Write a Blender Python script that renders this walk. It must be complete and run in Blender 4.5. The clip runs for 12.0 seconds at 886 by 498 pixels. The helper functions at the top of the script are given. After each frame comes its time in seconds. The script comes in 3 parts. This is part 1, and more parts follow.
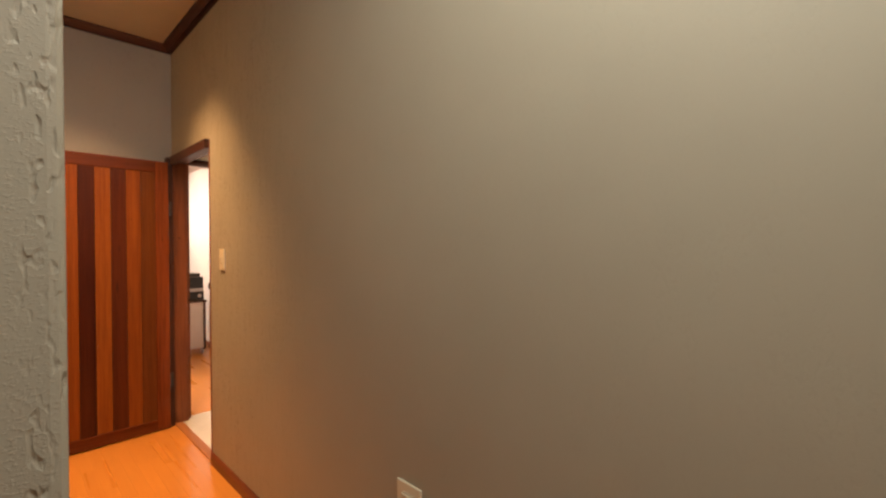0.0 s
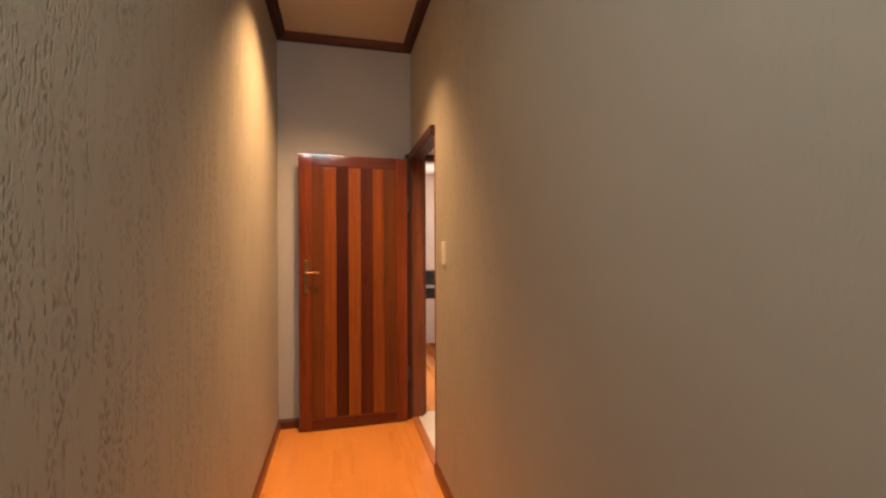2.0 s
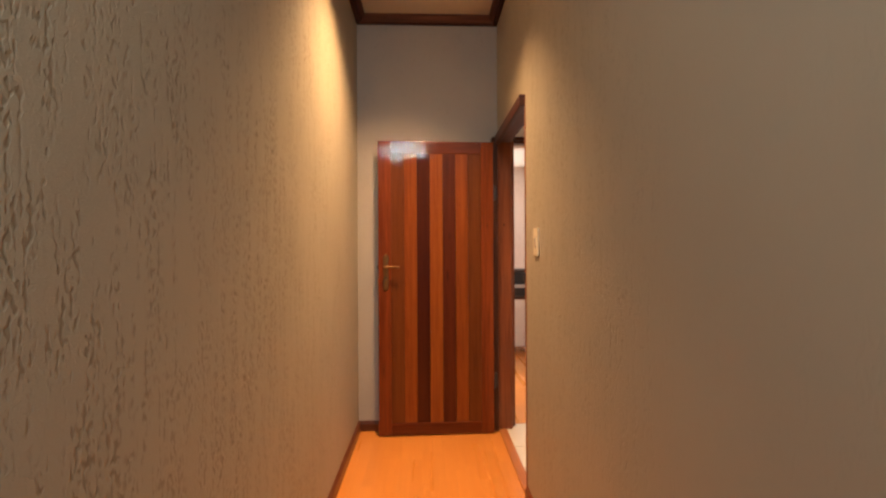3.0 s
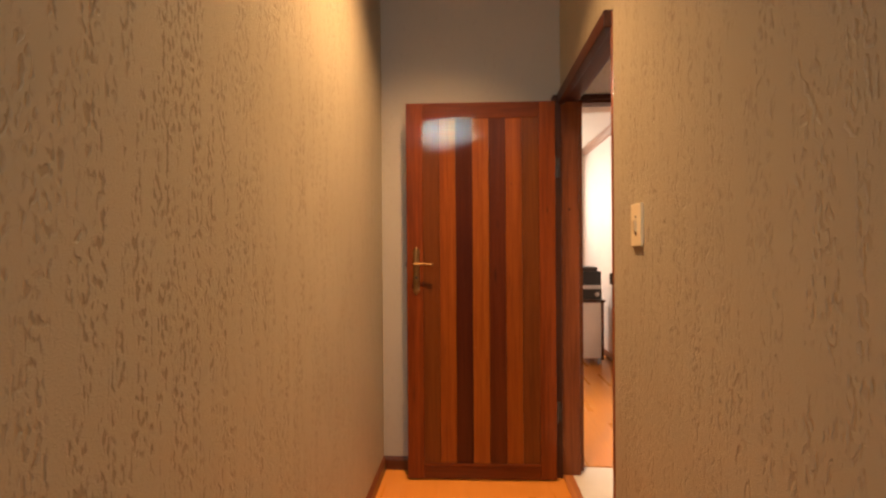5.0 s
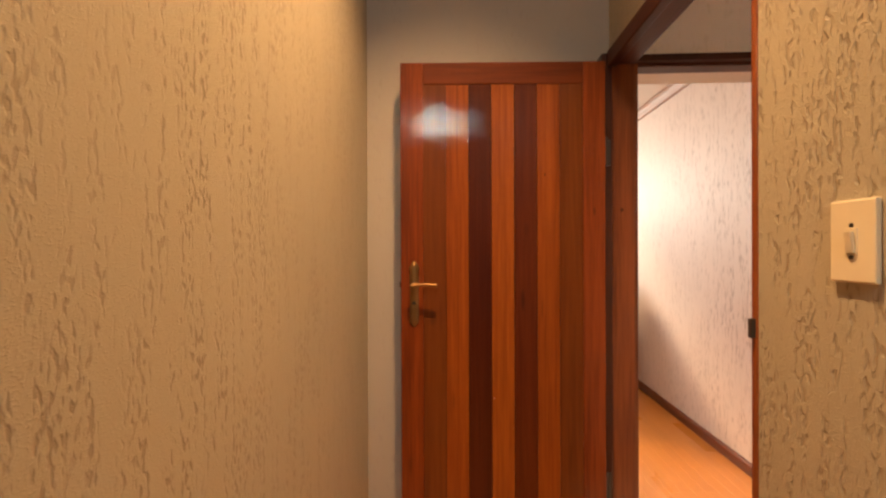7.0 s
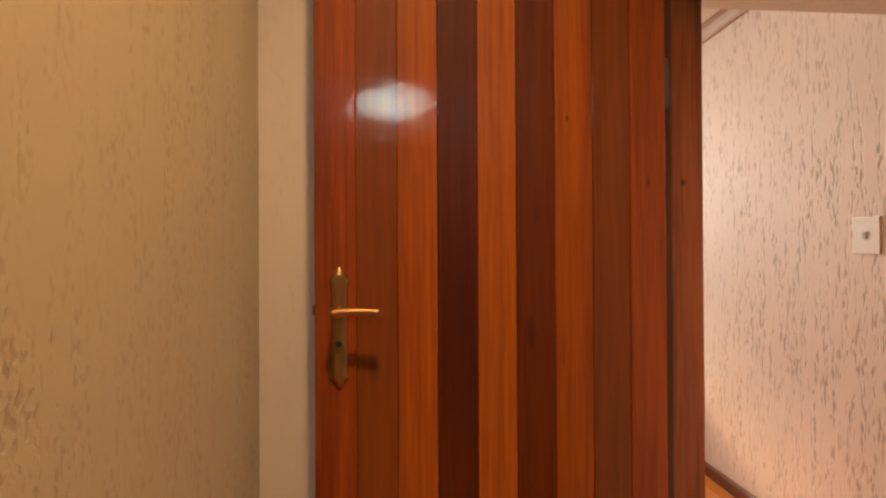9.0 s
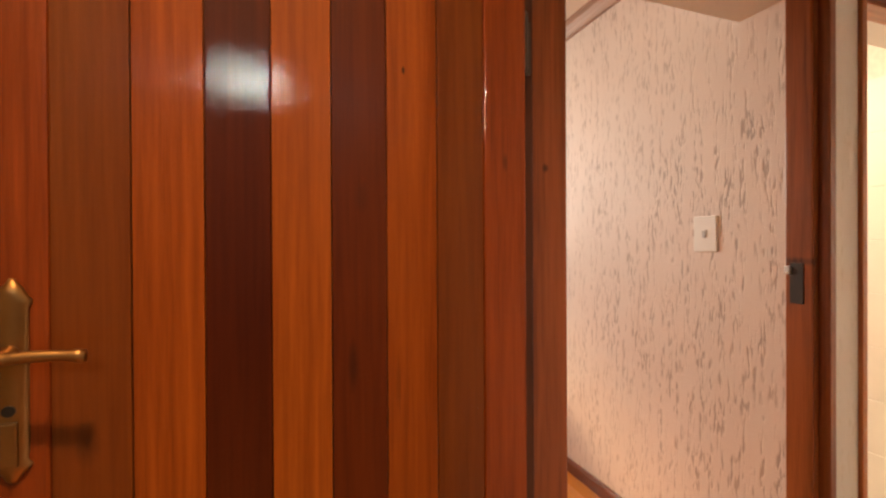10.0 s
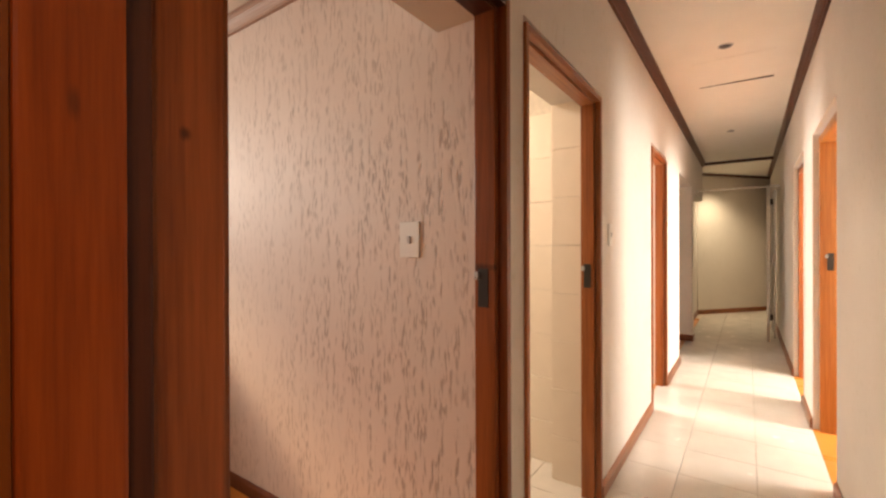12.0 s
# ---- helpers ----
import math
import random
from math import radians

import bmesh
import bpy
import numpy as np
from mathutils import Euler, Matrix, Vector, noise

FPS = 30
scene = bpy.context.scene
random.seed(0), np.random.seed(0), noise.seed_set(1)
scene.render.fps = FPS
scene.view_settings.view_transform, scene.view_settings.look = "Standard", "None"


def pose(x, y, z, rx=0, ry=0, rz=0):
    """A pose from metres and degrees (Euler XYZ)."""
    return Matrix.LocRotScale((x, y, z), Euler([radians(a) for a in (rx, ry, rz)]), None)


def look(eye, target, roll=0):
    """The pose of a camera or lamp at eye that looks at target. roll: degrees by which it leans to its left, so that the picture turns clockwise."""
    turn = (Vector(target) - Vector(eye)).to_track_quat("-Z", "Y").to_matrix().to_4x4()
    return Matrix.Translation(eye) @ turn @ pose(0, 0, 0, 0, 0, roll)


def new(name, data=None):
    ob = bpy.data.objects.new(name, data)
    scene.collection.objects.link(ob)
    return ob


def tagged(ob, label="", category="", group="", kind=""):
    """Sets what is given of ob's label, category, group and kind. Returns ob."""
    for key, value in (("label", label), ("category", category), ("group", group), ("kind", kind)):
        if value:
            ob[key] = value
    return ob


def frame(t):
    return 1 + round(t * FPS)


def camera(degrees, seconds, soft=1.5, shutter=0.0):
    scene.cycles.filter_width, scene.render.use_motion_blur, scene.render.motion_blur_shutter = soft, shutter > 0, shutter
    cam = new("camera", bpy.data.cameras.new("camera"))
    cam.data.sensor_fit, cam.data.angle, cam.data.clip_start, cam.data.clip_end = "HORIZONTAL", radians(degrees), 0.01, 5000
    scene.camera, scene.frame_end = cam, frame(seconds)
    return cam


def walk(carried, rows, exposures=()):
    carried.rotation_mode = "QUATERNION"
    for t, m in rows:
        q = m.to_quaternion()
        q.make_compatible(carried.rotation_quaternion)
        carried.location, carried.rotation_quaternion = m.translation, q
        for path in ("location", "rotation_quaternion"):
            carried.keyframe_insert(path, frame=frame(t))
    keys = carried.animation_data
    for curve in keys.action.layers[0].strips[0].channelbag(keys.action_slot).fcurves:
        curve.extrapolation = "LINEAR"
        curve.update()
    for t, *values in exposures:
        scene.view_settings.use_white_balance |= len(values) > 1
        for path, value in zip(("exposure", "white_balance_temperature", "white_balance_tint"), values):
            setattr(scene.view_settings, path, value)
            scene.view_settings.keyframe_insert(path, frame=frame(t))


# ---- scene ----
cam = camera(91.7, 12.0, soft=2.4)
PATH = [
    (0, (-0.268, -0.136, 1.386), (1.161, 1.262, 1.363), -0.2),
    (0.5, (-0.126, -0.02, 1.369), (1.086, 1.571, 1.355), -0.5),
    (1, (-0.017, 0.104, 1.379), (0.954, 1.853, 1.355), -0.2),
    (1.5, (0.034, 0.233, 1.376), (0.771, 2.092, 1.351), -0.1),
    (2, (0.09, 0.343, 1.329), (0.564, 2.286, 1.322), -0.2),
    (2.5, (0.118, 0.484, 1.287), (0.347, 2.471, 1.288), -0.3),
    (3, (0.148, 0.655, 1.264), (0.221, 2.654, 1.269), -0.3),
    (5, (0.158, 1.304, 1.235), (0.028, 3.299, 1.231), -0.4),
    (5.5, (0.118, 1.443, 1.239), (-0.002, 3.44, 1.232), -0.4),
    (6, (0.083, 1.608, 1.25), (-0.028, 3.605, 1.245), -0.4),
    (6.5, (0.061, 1.757, 1.258), (-0.042, 3.755, 1.256), -0.3),
    (7, (0.05, 1.924, 1.291), (-0.036, 3.923, 1.286), -0.2),
    (9, (0.026, 2.65, 1.274), (0.161, 4.646, 1.284), -0.3),
    (9.5, (0.109, 2.782, 1.276), (0.482, 4.747, 1.265), -0.3),
    (10, (0.196, 2.898, 1.278), (0.855, 4.786, 1.269), -0.3),
    (10.5, (0.267, 2.977, 1.29), (1.222, 4.734, 1.284), -0.4),
    (11, (0.33, 3.039, 1.32), (1.564, 4.613, 1.31), -0.4),
    (11.5, (0.382, 3.07, 1.316), (1.847, 4.431, 1.308), -0.4),
    (12, (0.429, 3.078, 1.292), (2.062, 4.233, 1.286), -0.2),
]
EXPOSURES = [(0, -0.08, 6450, 10), (0.5, -0.12, 6150, 10), (1.5, -0.08, 5850, 10), (3, 0.0, 5950, 10), (5, -0.15, 6500, 10), (7, -0.15, 6500, 10), (9, -0.25, 6500, 10), (10.5, -0.2, 6500, 10), (11.2, -0.25, 6500, 10), (12, -0.7, 6500, 10)]
walk(cam, [(t, look(eye, target, roll)) for t, eye, target, roll in PATH], EXPOSURES)


# ---- world, lights ----
world = bpy.data.worlds.new("world")
scene.world = world
world.use_nodes = True
wt = world.node_tree
sky = wt.nodes.new("ShaderNodeTexSky")
sky.sky_type, sky.sun_disc, sky.sun_elevation, sky.sun_rotation = "NISHITA", False, radians(33.3), radians(-24.2)
wt.links.new(sky.outputs[0], wt.nodes["Background"].inputs[0])
wt.nodes["Background"].inputs[1].default_value = 0.1


def lamp(name, kind, m, energy, color, **more):
    data = bpy.data.lights.new(name, kind)
    data.energy, data.color = energy, color
    for key, value in more.items():
        if key == "size":
            data.size = value
        elif key == "size_y":
            data.shape, data.size_y = "RECTANGLE", value
        elif key == "radius":
            data.shadow_soft_size = value
        elif key == "cone":
            data.spot_size = radians(value)
        elif key == "blend":
            data.spot_blend = value
    ob = new(name, data)
    ob.matrix_world = m
    return ob


WARM, COOL, DAY = (1.0, 0.56, 0.24), (0.97, 0.965, 0.88), (1.0, 0.90, 0.78)
# downlight above the corridor's end, cool lamp in the entry, daylight in the windows, warm light over the far landing
lamp("corridor_spot", "SPOT", look((0.15, 2.72, 2.885), (-0.24, 3.06, 0)), 385, WARM, radius=0.06, cone=103, blend=1.0)
lamp("entry_lamp", "AREA", look((0.0, -0.15, 2.84), (0.0, 0.95, 0)), 36, COOL, size=0.12)
lamp("bedroom_window_light", "AREA", look((0.0, 7.16, 1.95), (0.6, 4.5, 0.6)), 92, DAY, size=2.3, size_y=0.85)
lamp("south_room_light", "AREA", look((4.2, 0.75, 1.5), (4.0, 3, 1.0)), 205, (1.0, 0.915, 0.83), size=0.8, size_y=1.2)
lamp("south_room_light_far", "AREA", look((5.45, 0.75, 1.5), (5.4, 3, 1.0)), 310, (1.0, 0.915, 0.83), size=1.0, size_y=1.2)
lamp("north_room_light", "AREA", look((4.6, 5.7, 1.5), (4.5, 3, 1.2)), 170, (1.0, 0.915, 0.83), size=1.0, size_y=1.2)
sun = bpy.data.lights.new("sun", "SUN")
sun.energy, sun.color, sun.angle = 3.6, (1.0, 0.66, 0.36), radians(9)
new("sun", sun).matrix_world = look((-0.45, 1, 0.72), (0, 0, 0))
lamp("bathroom_lamp", "AREA", look((2.2, 5.0, 2.55), (2.2, 5.0, 0)), 62, (1.0, 0.81, 0.63), size=0.3)
lamp("landing_spot", "SPOT", look((9.75, 3.35, 2.6), (10.0, 3.25, 0)), 190, (1.0, 0.80, 0.52), radius=0.06, cone=120, blend=1.0)


# ---- materials ----
def material(name, rough=0.5, metal=0.0, spec=0.5):
    m = bpy.data.materials.new(name)
    m.use_nodes = True
    b = m.node_tree.nodes["Principled BSDF"]
    b.inputs["Roughness"].default_value, b.inputs["Metallic"].default_value = rough, metal
    b.inputs["Specular IOR Level"].default_value = spec
    return m, m.node_tree, b


def position(nt, scale):
    g = nt.nodes.new("ShaderNodeNewGeometry")
    v = nt.nodes.new("ShaderNodeVectorMath")
    v.operation, v.inputs[1].default_value = "MULTIPLY", scale
    nt.links.new(g.outputs["Position"], v.inputs[0])
    return v.outputs[0]


def noise_node(nt, vec, scale, detail=3.0, rough=0.5):
    n = nt.nodes.new("ShaderNodeTexNoise")
    n.inputs["Scale"].default_value, n.inputs["Detail"].default_value, n.inputs["Roughness"].default_value = scale, detail, rough
    nt.links.new(vec, n.inputs["Vector"])
    return n.outputs["Fac"]


def ramp(nt, fac, stops):
    r = nt.nodes.new("ShaderNodeValToRGB")
    e = r.color_ramp.elements
    while len(e) < len(stops):
        e.new(0.5)
    for k, (p, c) in enumerate(stops):
        e[k].position, e[k].color = p, (c if len(c) == 4 else (*c, 1)) if isinstance(c, tuple) else (c, c, c, 1)
    nt.links.new(fac, r.inputs[0])
    return r.outputs[0]


def maths(nt, op, a, b):
    n = nt.nodes.new("ShaderNodeMath")
    n.operation = op
    for k, v in enumerate((a, b)):
        if isinstance(v, (int, float)):
            n.inputs[k].default_value = v
        else:
            nt.links.new(v, n.inputs[k])
    return n.outputs[0]


def mix(nt, fac, a, b, blend="MIX"):
    n = nt.nodes.new("ShaderNodeMix")
    n.data_type, n.blend_type = "RGBA", blend
    for k, v in ((0, fac), (6, a), (7, b)):
        if isinstance(v, (int, float)):
            n.inputs[k].default_value = v
        elif isinstance(v, tuple):
            n.inputs[k].default_value = (*v, 1)
        else:
            nt.links.new(v, n.inputs[k])
    return n.outputs[2]


def bump(nt, bsdf, height, strength, distance):
    b = nt.nodes.new("ShaderNodeBump")
    b.inputs["Strength"].default_value, b.inputs["Distance"].default_value = strength, distance
    nt.links.new(height, b.inputs["Height"])
    nt.links.new(b.outputs[0], bsdf.inputs["Normal"])


def stipple(name, light, dark, depth=0.004, strength=0.8, pit=0.55, pit_shade=0.75, fade=None, fine=80, lump=0.3, tall=0.38, rough=0.6):
    """Trowelled wall plaster: shallow upright pits in ragged columns, sandy ridges between them. fade: the stretch of y over which the trowelling dies out or sets in."""
    m, nt, b = material(name, rough, spec=0.35)
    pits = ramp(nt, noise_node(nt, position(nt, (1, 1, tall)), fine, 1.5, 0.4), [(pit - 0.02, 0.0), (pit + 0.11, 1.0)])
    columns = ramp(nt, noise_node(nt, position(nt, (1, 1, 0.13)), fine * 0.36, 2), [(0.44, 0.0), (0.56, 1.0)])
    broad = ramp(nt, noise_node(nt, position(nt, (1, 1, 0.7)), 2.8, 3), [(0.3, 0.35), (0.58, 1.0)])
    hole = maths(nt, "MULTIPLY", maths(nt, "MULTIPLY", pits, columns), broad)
    sand = ramp(nt, noise_node(nt, position(nt, (1, 1, 1.7)), fine * 1.7, 3, 0.6), [(0.5, 0.0), (0.72, 1.0)])
    lumps = maths(nt, "ADD", maths(nt, "MULTIPLY", sand, broad), maths(nt, "MULTIPLY", noise_node(nt, position(nt, (1, 1, 0.8)), 14, 2), 1.2))
    if fade:
        g = nt.nodes.new("ShaderNodeNewGeometry")
        sep = nt.nodes.new("ShaderNodeSeparateXYZ")
        rng = nt.nodes.new("ShaderNodeMapRange")
        nt.links.new(g.outputs["Position"], sep.inputs[0])
        nt.links.new(sep.outputs["Y"], rng.inputs["Value"])
        for k, v in zip(("From Min", "From Max", "To Min", "To Max"), fade):
            rng.inputs[k].default_value = v
        hole = maths(nt, "MULTIPLY", hole, rng.outputs[0])
        lumps = maths(nt, "MULTIPLY", lumps, rng.outputs[0])
    h = maths(nt, "SUBTRACT", maths(nt, "MULTIPLY", lumps, lump), hole)
    tone = ramp(nt, noise_node(nt, position(nt, (1, 1, 1)), 2.2, 5), [(0.3, tuple(c * 0.93 for c in light)), (0.7, light)])
    # pits are tinted darker, shade painted in on top of the bump
    nt.links.new(mix(nt, maths(nt, "MULTIPLY", hole, pit_shade), tone, dark), b.inputs["Base Color"])
    bump(nt, b, h, strength, depth)
    return m


def plain(name, color, rough=0.5, metal=0.0, spec=0.5, vary=0.08, scale=8, relief=0.0004):
    m, nt, b = material(name, rough, metal, spec)
    n = noise_node(nt, position(nt, (1, 1, 1)), scale, 6, 0.6)
    nt.links.new(ramp(nt, n, [(0.3, tuple(c * (1 - vary) for c in color)), (0.7, tuple(min(1, c * (1 + vary)) for c in color))]), b.inputs["Base Color"])
    nt.links.new(ramp(nt, n, [(0.3, max(0, rough - 0.06)), (0.7, min(1, rough + 0.06))]), b.inputs["Roughness"])
    bump(nt, b, noise_node(nt, position(nt, (1, 1, 1)), scale * 25, 2), 0.3, relief)
    return m


def wood(name, dark, light, axis, rough=0.25, spec=0.25, coat=0.0, fine=90, spread=0.25, relief=0.0006, knots=()):
    """Grain along one axis; each piece differs a little by its object's random value."""
    m, nt, b = material(name, rough, spec=spec)
    stretch = [1.0, 1.0, 1.0]
    stretch["xyz".index(axis)] = 0.035
    info = nt.nodes.new("ShaderNodeObjectInfo")
    add = nt.nodes.new("ShaderNodeVectorMath")
    shift = nt.nodes.new("ShaderNodeCombineXYZ")
    r = maths(nt, "MULTIPLY", info.outputs["Random"], 37.0)
    for k in range(3):
        nt.links.new(r, shift.inputs[k])
    nt.links.new(position(nt, tuple(stretch)), add.inputs[0])
    nt.links.new(shift.outputs[0], add.inputs[1])
    grain = noise_node(nt, add.outputs[0], fine, 5, 0.65)
    broad = noise_node(nt, add.outputs[0], fine * 0.16, 3)
    both = maths(nt, "ADD", maths(nt, "MULTIPLY", grain, 0.55), maths(nt, "MULTIPLY", broad, 0.45))
    col = ramp(nt, both, [(0.38, dark), (0.62, light)])
    for (cx, cz, rx, rz, deep) in knots:
        g = nt.nodes.new("ShaderNodeNewGeometry")
        off = nt.nodes.new("ShaderNodeVectorMath")
        off.operation, off.inputs[1].default_value = "SUBTRACT", (cx, 3.58, cz)
        div = nt.nodes.new("ShaderNodeVectorMath")
        div.operation, div.inputs[1].default_value = "MULTIPLY", (1 / rx, 0.0, 1 / rz)
        ln = nt.nodes.new("ShaderNodeVectorMath")
        ln.operation = "LENGTH"
        nt.links.new(g.outputs["Position"], off.inputs[0])
        nt.links.new(off.outputs[0], div.inputs[0])
        nt.links.new(div.outputs[0], ln.inputs[0])
        wob = maths(nt, "ADD", ln.outputs["Value"], maths(nt, "MULTIPLY", maths(nt, "SUBTRACT", grain, 0.5), 0.9))
        col = mix(nt, ramp(nt, wob, [(0.35, deep), (1.0, 0.0)]), col, (0.02, 0.006, 0.003))
    tone = maths(nt, "ADD", maths(nt, "MULTIPLY", info.outputs["Random"], spread), 1 - spread / 2)
    t3 = nt.nodes.new("ShaderNodeCombineColor")
    for k in range(3):
        nt.links.new(tone, t3.inputs[k])
    nt.links.new(mix(nt, 1.0, col, t3.outputs[0], "MULTIPLY"), b.inputs["Base Color"])
    nt.links.new(ramp(nt, broad, [(0.3, rough), (0.7, rough + 0.1)]), b.inputs["Roughness"])
    b.inputs["Coat Weight"].default_value, b.inputs["Coat Roughness"].default_value = coat, 0.045
    bump(nt, b, maths(nt, "ADD", grain, maths(nt, "MULTIPLY", noise_node(nt, position(nt, (1, 1, 0.5)), 55, 3), 1.6)), 0.35, relief)
    # brushed varnish: fine ripples of its own
    ripple = nt.nodes.new("ShaderNodeBump")
    ripple.inputs["Strength"].default_value, ripple.inputs["Distance"].default_value = 0.9, 0.0003
    nt.links.new(noise_node(nt, position(nt, (1, 1, 0.5)), 300, 2, 0.55), ripple.inputs["Height"])
    nt.links.new(ripple.outputs[0], b.inputs["Coat Normal"])
    return m


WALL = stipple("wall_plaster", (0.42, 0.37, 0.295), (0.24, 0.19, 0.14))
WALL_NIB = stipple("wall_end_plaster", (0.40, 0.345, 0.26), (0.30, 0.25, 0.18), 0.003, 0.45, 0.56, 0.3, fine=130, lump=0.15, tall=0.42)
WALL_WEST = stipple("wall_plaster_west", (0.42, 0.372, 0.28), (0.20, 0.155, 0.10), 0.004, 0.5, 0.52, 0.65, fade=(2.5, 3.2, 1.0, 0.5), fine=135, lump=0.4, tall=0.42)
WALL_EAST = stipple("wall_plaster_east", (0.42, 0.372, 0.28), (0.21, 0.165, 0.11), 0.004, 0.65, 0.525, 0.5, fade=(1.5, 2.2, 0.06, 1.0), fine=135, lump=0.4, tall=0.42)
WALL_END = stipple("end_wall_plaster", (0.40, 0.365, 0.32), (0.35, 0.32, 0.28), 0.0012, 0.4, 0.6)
WALL_SMOOTH = stipple("smooth_plaster", (0.66, 0.61, 0.53), (0.58, 0.52, 0.44), 0.0012, 0.4, 0.58)
WALL_HALL = stipple("hall_plaster", (0.72, 0.66, 0.595), (0.60, 0.54, 0.45), 0.002, 0.4, 0.58)
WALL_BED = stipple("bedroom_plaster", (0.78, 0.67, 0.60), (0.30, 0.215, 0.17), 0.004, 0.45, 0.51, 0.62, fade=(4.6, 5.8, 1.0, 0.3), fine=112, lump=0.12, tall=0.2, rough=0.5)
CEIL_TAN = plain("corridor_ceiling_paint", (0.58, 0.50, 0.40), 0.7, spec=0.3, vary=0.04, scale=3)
CEIL = plain("ceiling_paint", (0.80, 0.76, 0.69), 0.7, spec=0.3, vary=0.03, scale=3)
WHITE = plain("white_paint", (0.80, 0.78, 0.74), 0.4, vary=0.03)
IVORY = plain("ivory_plastic", (0.74, 0.65, 0.47), 0.35, vary=0.03, scale=20)
DARKPLASTIC = plain("dark_plastic", (0.03, 0.022, 0.017), 0.4, vary=0.2)
BLACK = plain("black_plastic", (0.012, 0.012, 0.014), 0.35, vary=0.2)
SILVER = plain("silver_plastic", (0.55, 0.55, 0.55), 0.35, 0.4)
BRASS = plain("worn_brass", (0.27, 0.155, 0.06), 0.42, 1.0, vary=0.1, scale=18, relief=0.0001)
STEEL = plain("brushed_steel", (0.5, 0.5, 0.5), 0.3, 1.0, vary=0.1, scale=40)
GATE = plain("gate_metal", (0.55, 0.53, 0.48), 0.35, 0.6, vary=0.1, scale=30)
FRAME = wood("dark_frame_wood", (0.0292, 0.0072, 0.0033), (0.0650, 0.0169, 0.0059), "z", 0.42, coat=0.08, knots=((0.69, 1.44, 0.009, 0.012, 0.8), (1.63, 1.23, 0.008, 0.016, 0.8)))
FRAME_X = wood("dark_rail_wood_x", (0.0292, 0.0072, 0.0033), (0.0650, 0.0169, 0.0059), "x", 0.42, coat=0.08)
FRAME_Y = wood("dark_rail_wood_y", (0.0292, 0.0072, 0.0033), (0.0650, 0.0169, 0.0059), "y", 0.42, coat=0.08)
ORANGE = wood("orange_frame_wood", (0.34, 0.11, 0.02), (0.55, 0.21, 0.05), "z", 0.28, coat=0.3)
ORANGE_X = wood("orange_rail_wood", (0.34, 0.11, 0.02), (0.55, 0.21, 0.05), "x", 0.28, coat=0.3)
# one skirting wood: light hall copy, y and end copies with shade in the colour
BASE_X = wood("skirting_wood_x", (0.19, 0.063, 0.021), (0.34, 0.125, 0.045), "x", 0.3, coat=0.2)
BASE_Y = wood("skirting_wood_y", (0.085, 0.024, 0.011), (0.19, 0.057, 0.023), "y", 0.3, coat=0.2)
BASE_END = wood("skirting_wood_shaded", (0.0595, 0.0168, 0.0077), (0.1330, 0.0399, 0.0161), "x", 0.3, coat=0.2)
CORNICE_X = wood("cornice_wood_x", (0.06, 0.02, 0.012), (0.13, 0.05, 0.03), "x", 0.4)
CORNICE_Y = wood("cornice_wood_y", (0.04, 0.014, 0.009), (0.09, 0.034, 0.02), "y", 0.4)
# the FRAME wood again, brightened in its colour for jambs that catch the light
LITWOOD = wood("lit_frame_wood", (0.1224, 0.0302, 0.0086), (0.2592, 0.0720, 0.0187), "z", 0.26, coat=0.2, knots=((0.69, 1.44, 0.009, 0.012, 0.8), (1.61, 1.23, 0.01, 0.016, 0.8)))
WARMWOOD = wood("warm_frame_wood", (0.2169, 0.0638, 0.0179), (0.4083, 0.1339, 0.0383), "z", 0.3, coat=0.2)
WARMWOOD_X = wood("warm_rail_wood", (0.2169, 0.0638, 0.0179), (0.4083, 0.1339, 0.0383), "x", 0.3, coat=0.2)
STILE = wood("door_red_wood", (0.0984, 0.0173, 0.0024), (0.2000, 0.0422, 0.0065), "z", 0.45, 0.1, coat=0.4, spread=0.1, relief=0.0012, knots=((0.56, 1.43, 0.006, 0.02, 0.5), (-0.15, 0.45, 0.008, 0.05, 0.35)))
RAIL = wood("door_rail_wood", (0.0840, 0.0148, 0.0022), (0.1380, 0.0285, 0.0043), "x", 0.45, 0.1, coat=0.4, spread=0.1, relief=0.0012)
PLANK_BROWN = wood("door_brown_wood", (0.0884, 0.0207, 0.0032), (0.1309, 0.0351, 0.0049), "z", 0.45, 0.1, coat=0.4, spread=0.05, relief=0.0018, knots=((-0.06, 1.02, 0.02, 0.03, 0.3), (0.47, 0.5, 0.006, 0.07, 0.3)))
PLANK_MID = wood("door_orange_wood", (0.1392, 0.0293, 0.0027), (0.2438, 0.0604, 0.0061), "z", 0.45, 0.1, coat=0.4, spread=0.05, relief=0.0018, knots=((0.371, 1.572, 0.0035, 0.008, 0.9), (0.36, 1.05, 0.006, 0.06, 0.3), (0.02, 0.7, 0.006, 0.05, 0.25)))
PLANK_DARK = wood("door_dark_wood", (0.0305, 0.0045, 0.0012), (0.0576, 0.0091, 0.0019), "z", 0.45, 0.1, coat=0.4, spread=0.05, relief=0.0018)
PLANK_LIGHT = wood("door_light_wood", (0.1620, 0.0379, 0.0040), (0.2707, 0.0729, 0.0078), "z", 0.45, 0.1, coat=0.4, spread=0.05, relief=0.0018)
PLANK_RED = wood("door_deep_red_wood", (0.0549, 0.0092, 0.0018), (0.0929, 0.0173, 0.0032), "z", 0.45, 0.1, coat=0.4, spread=0.05, relief=0.0018, knots=((0.285, 1.089, 0.009, 0.05, 0.7), (0.30, 1.36, 0.012, 0.03, 0.25)))
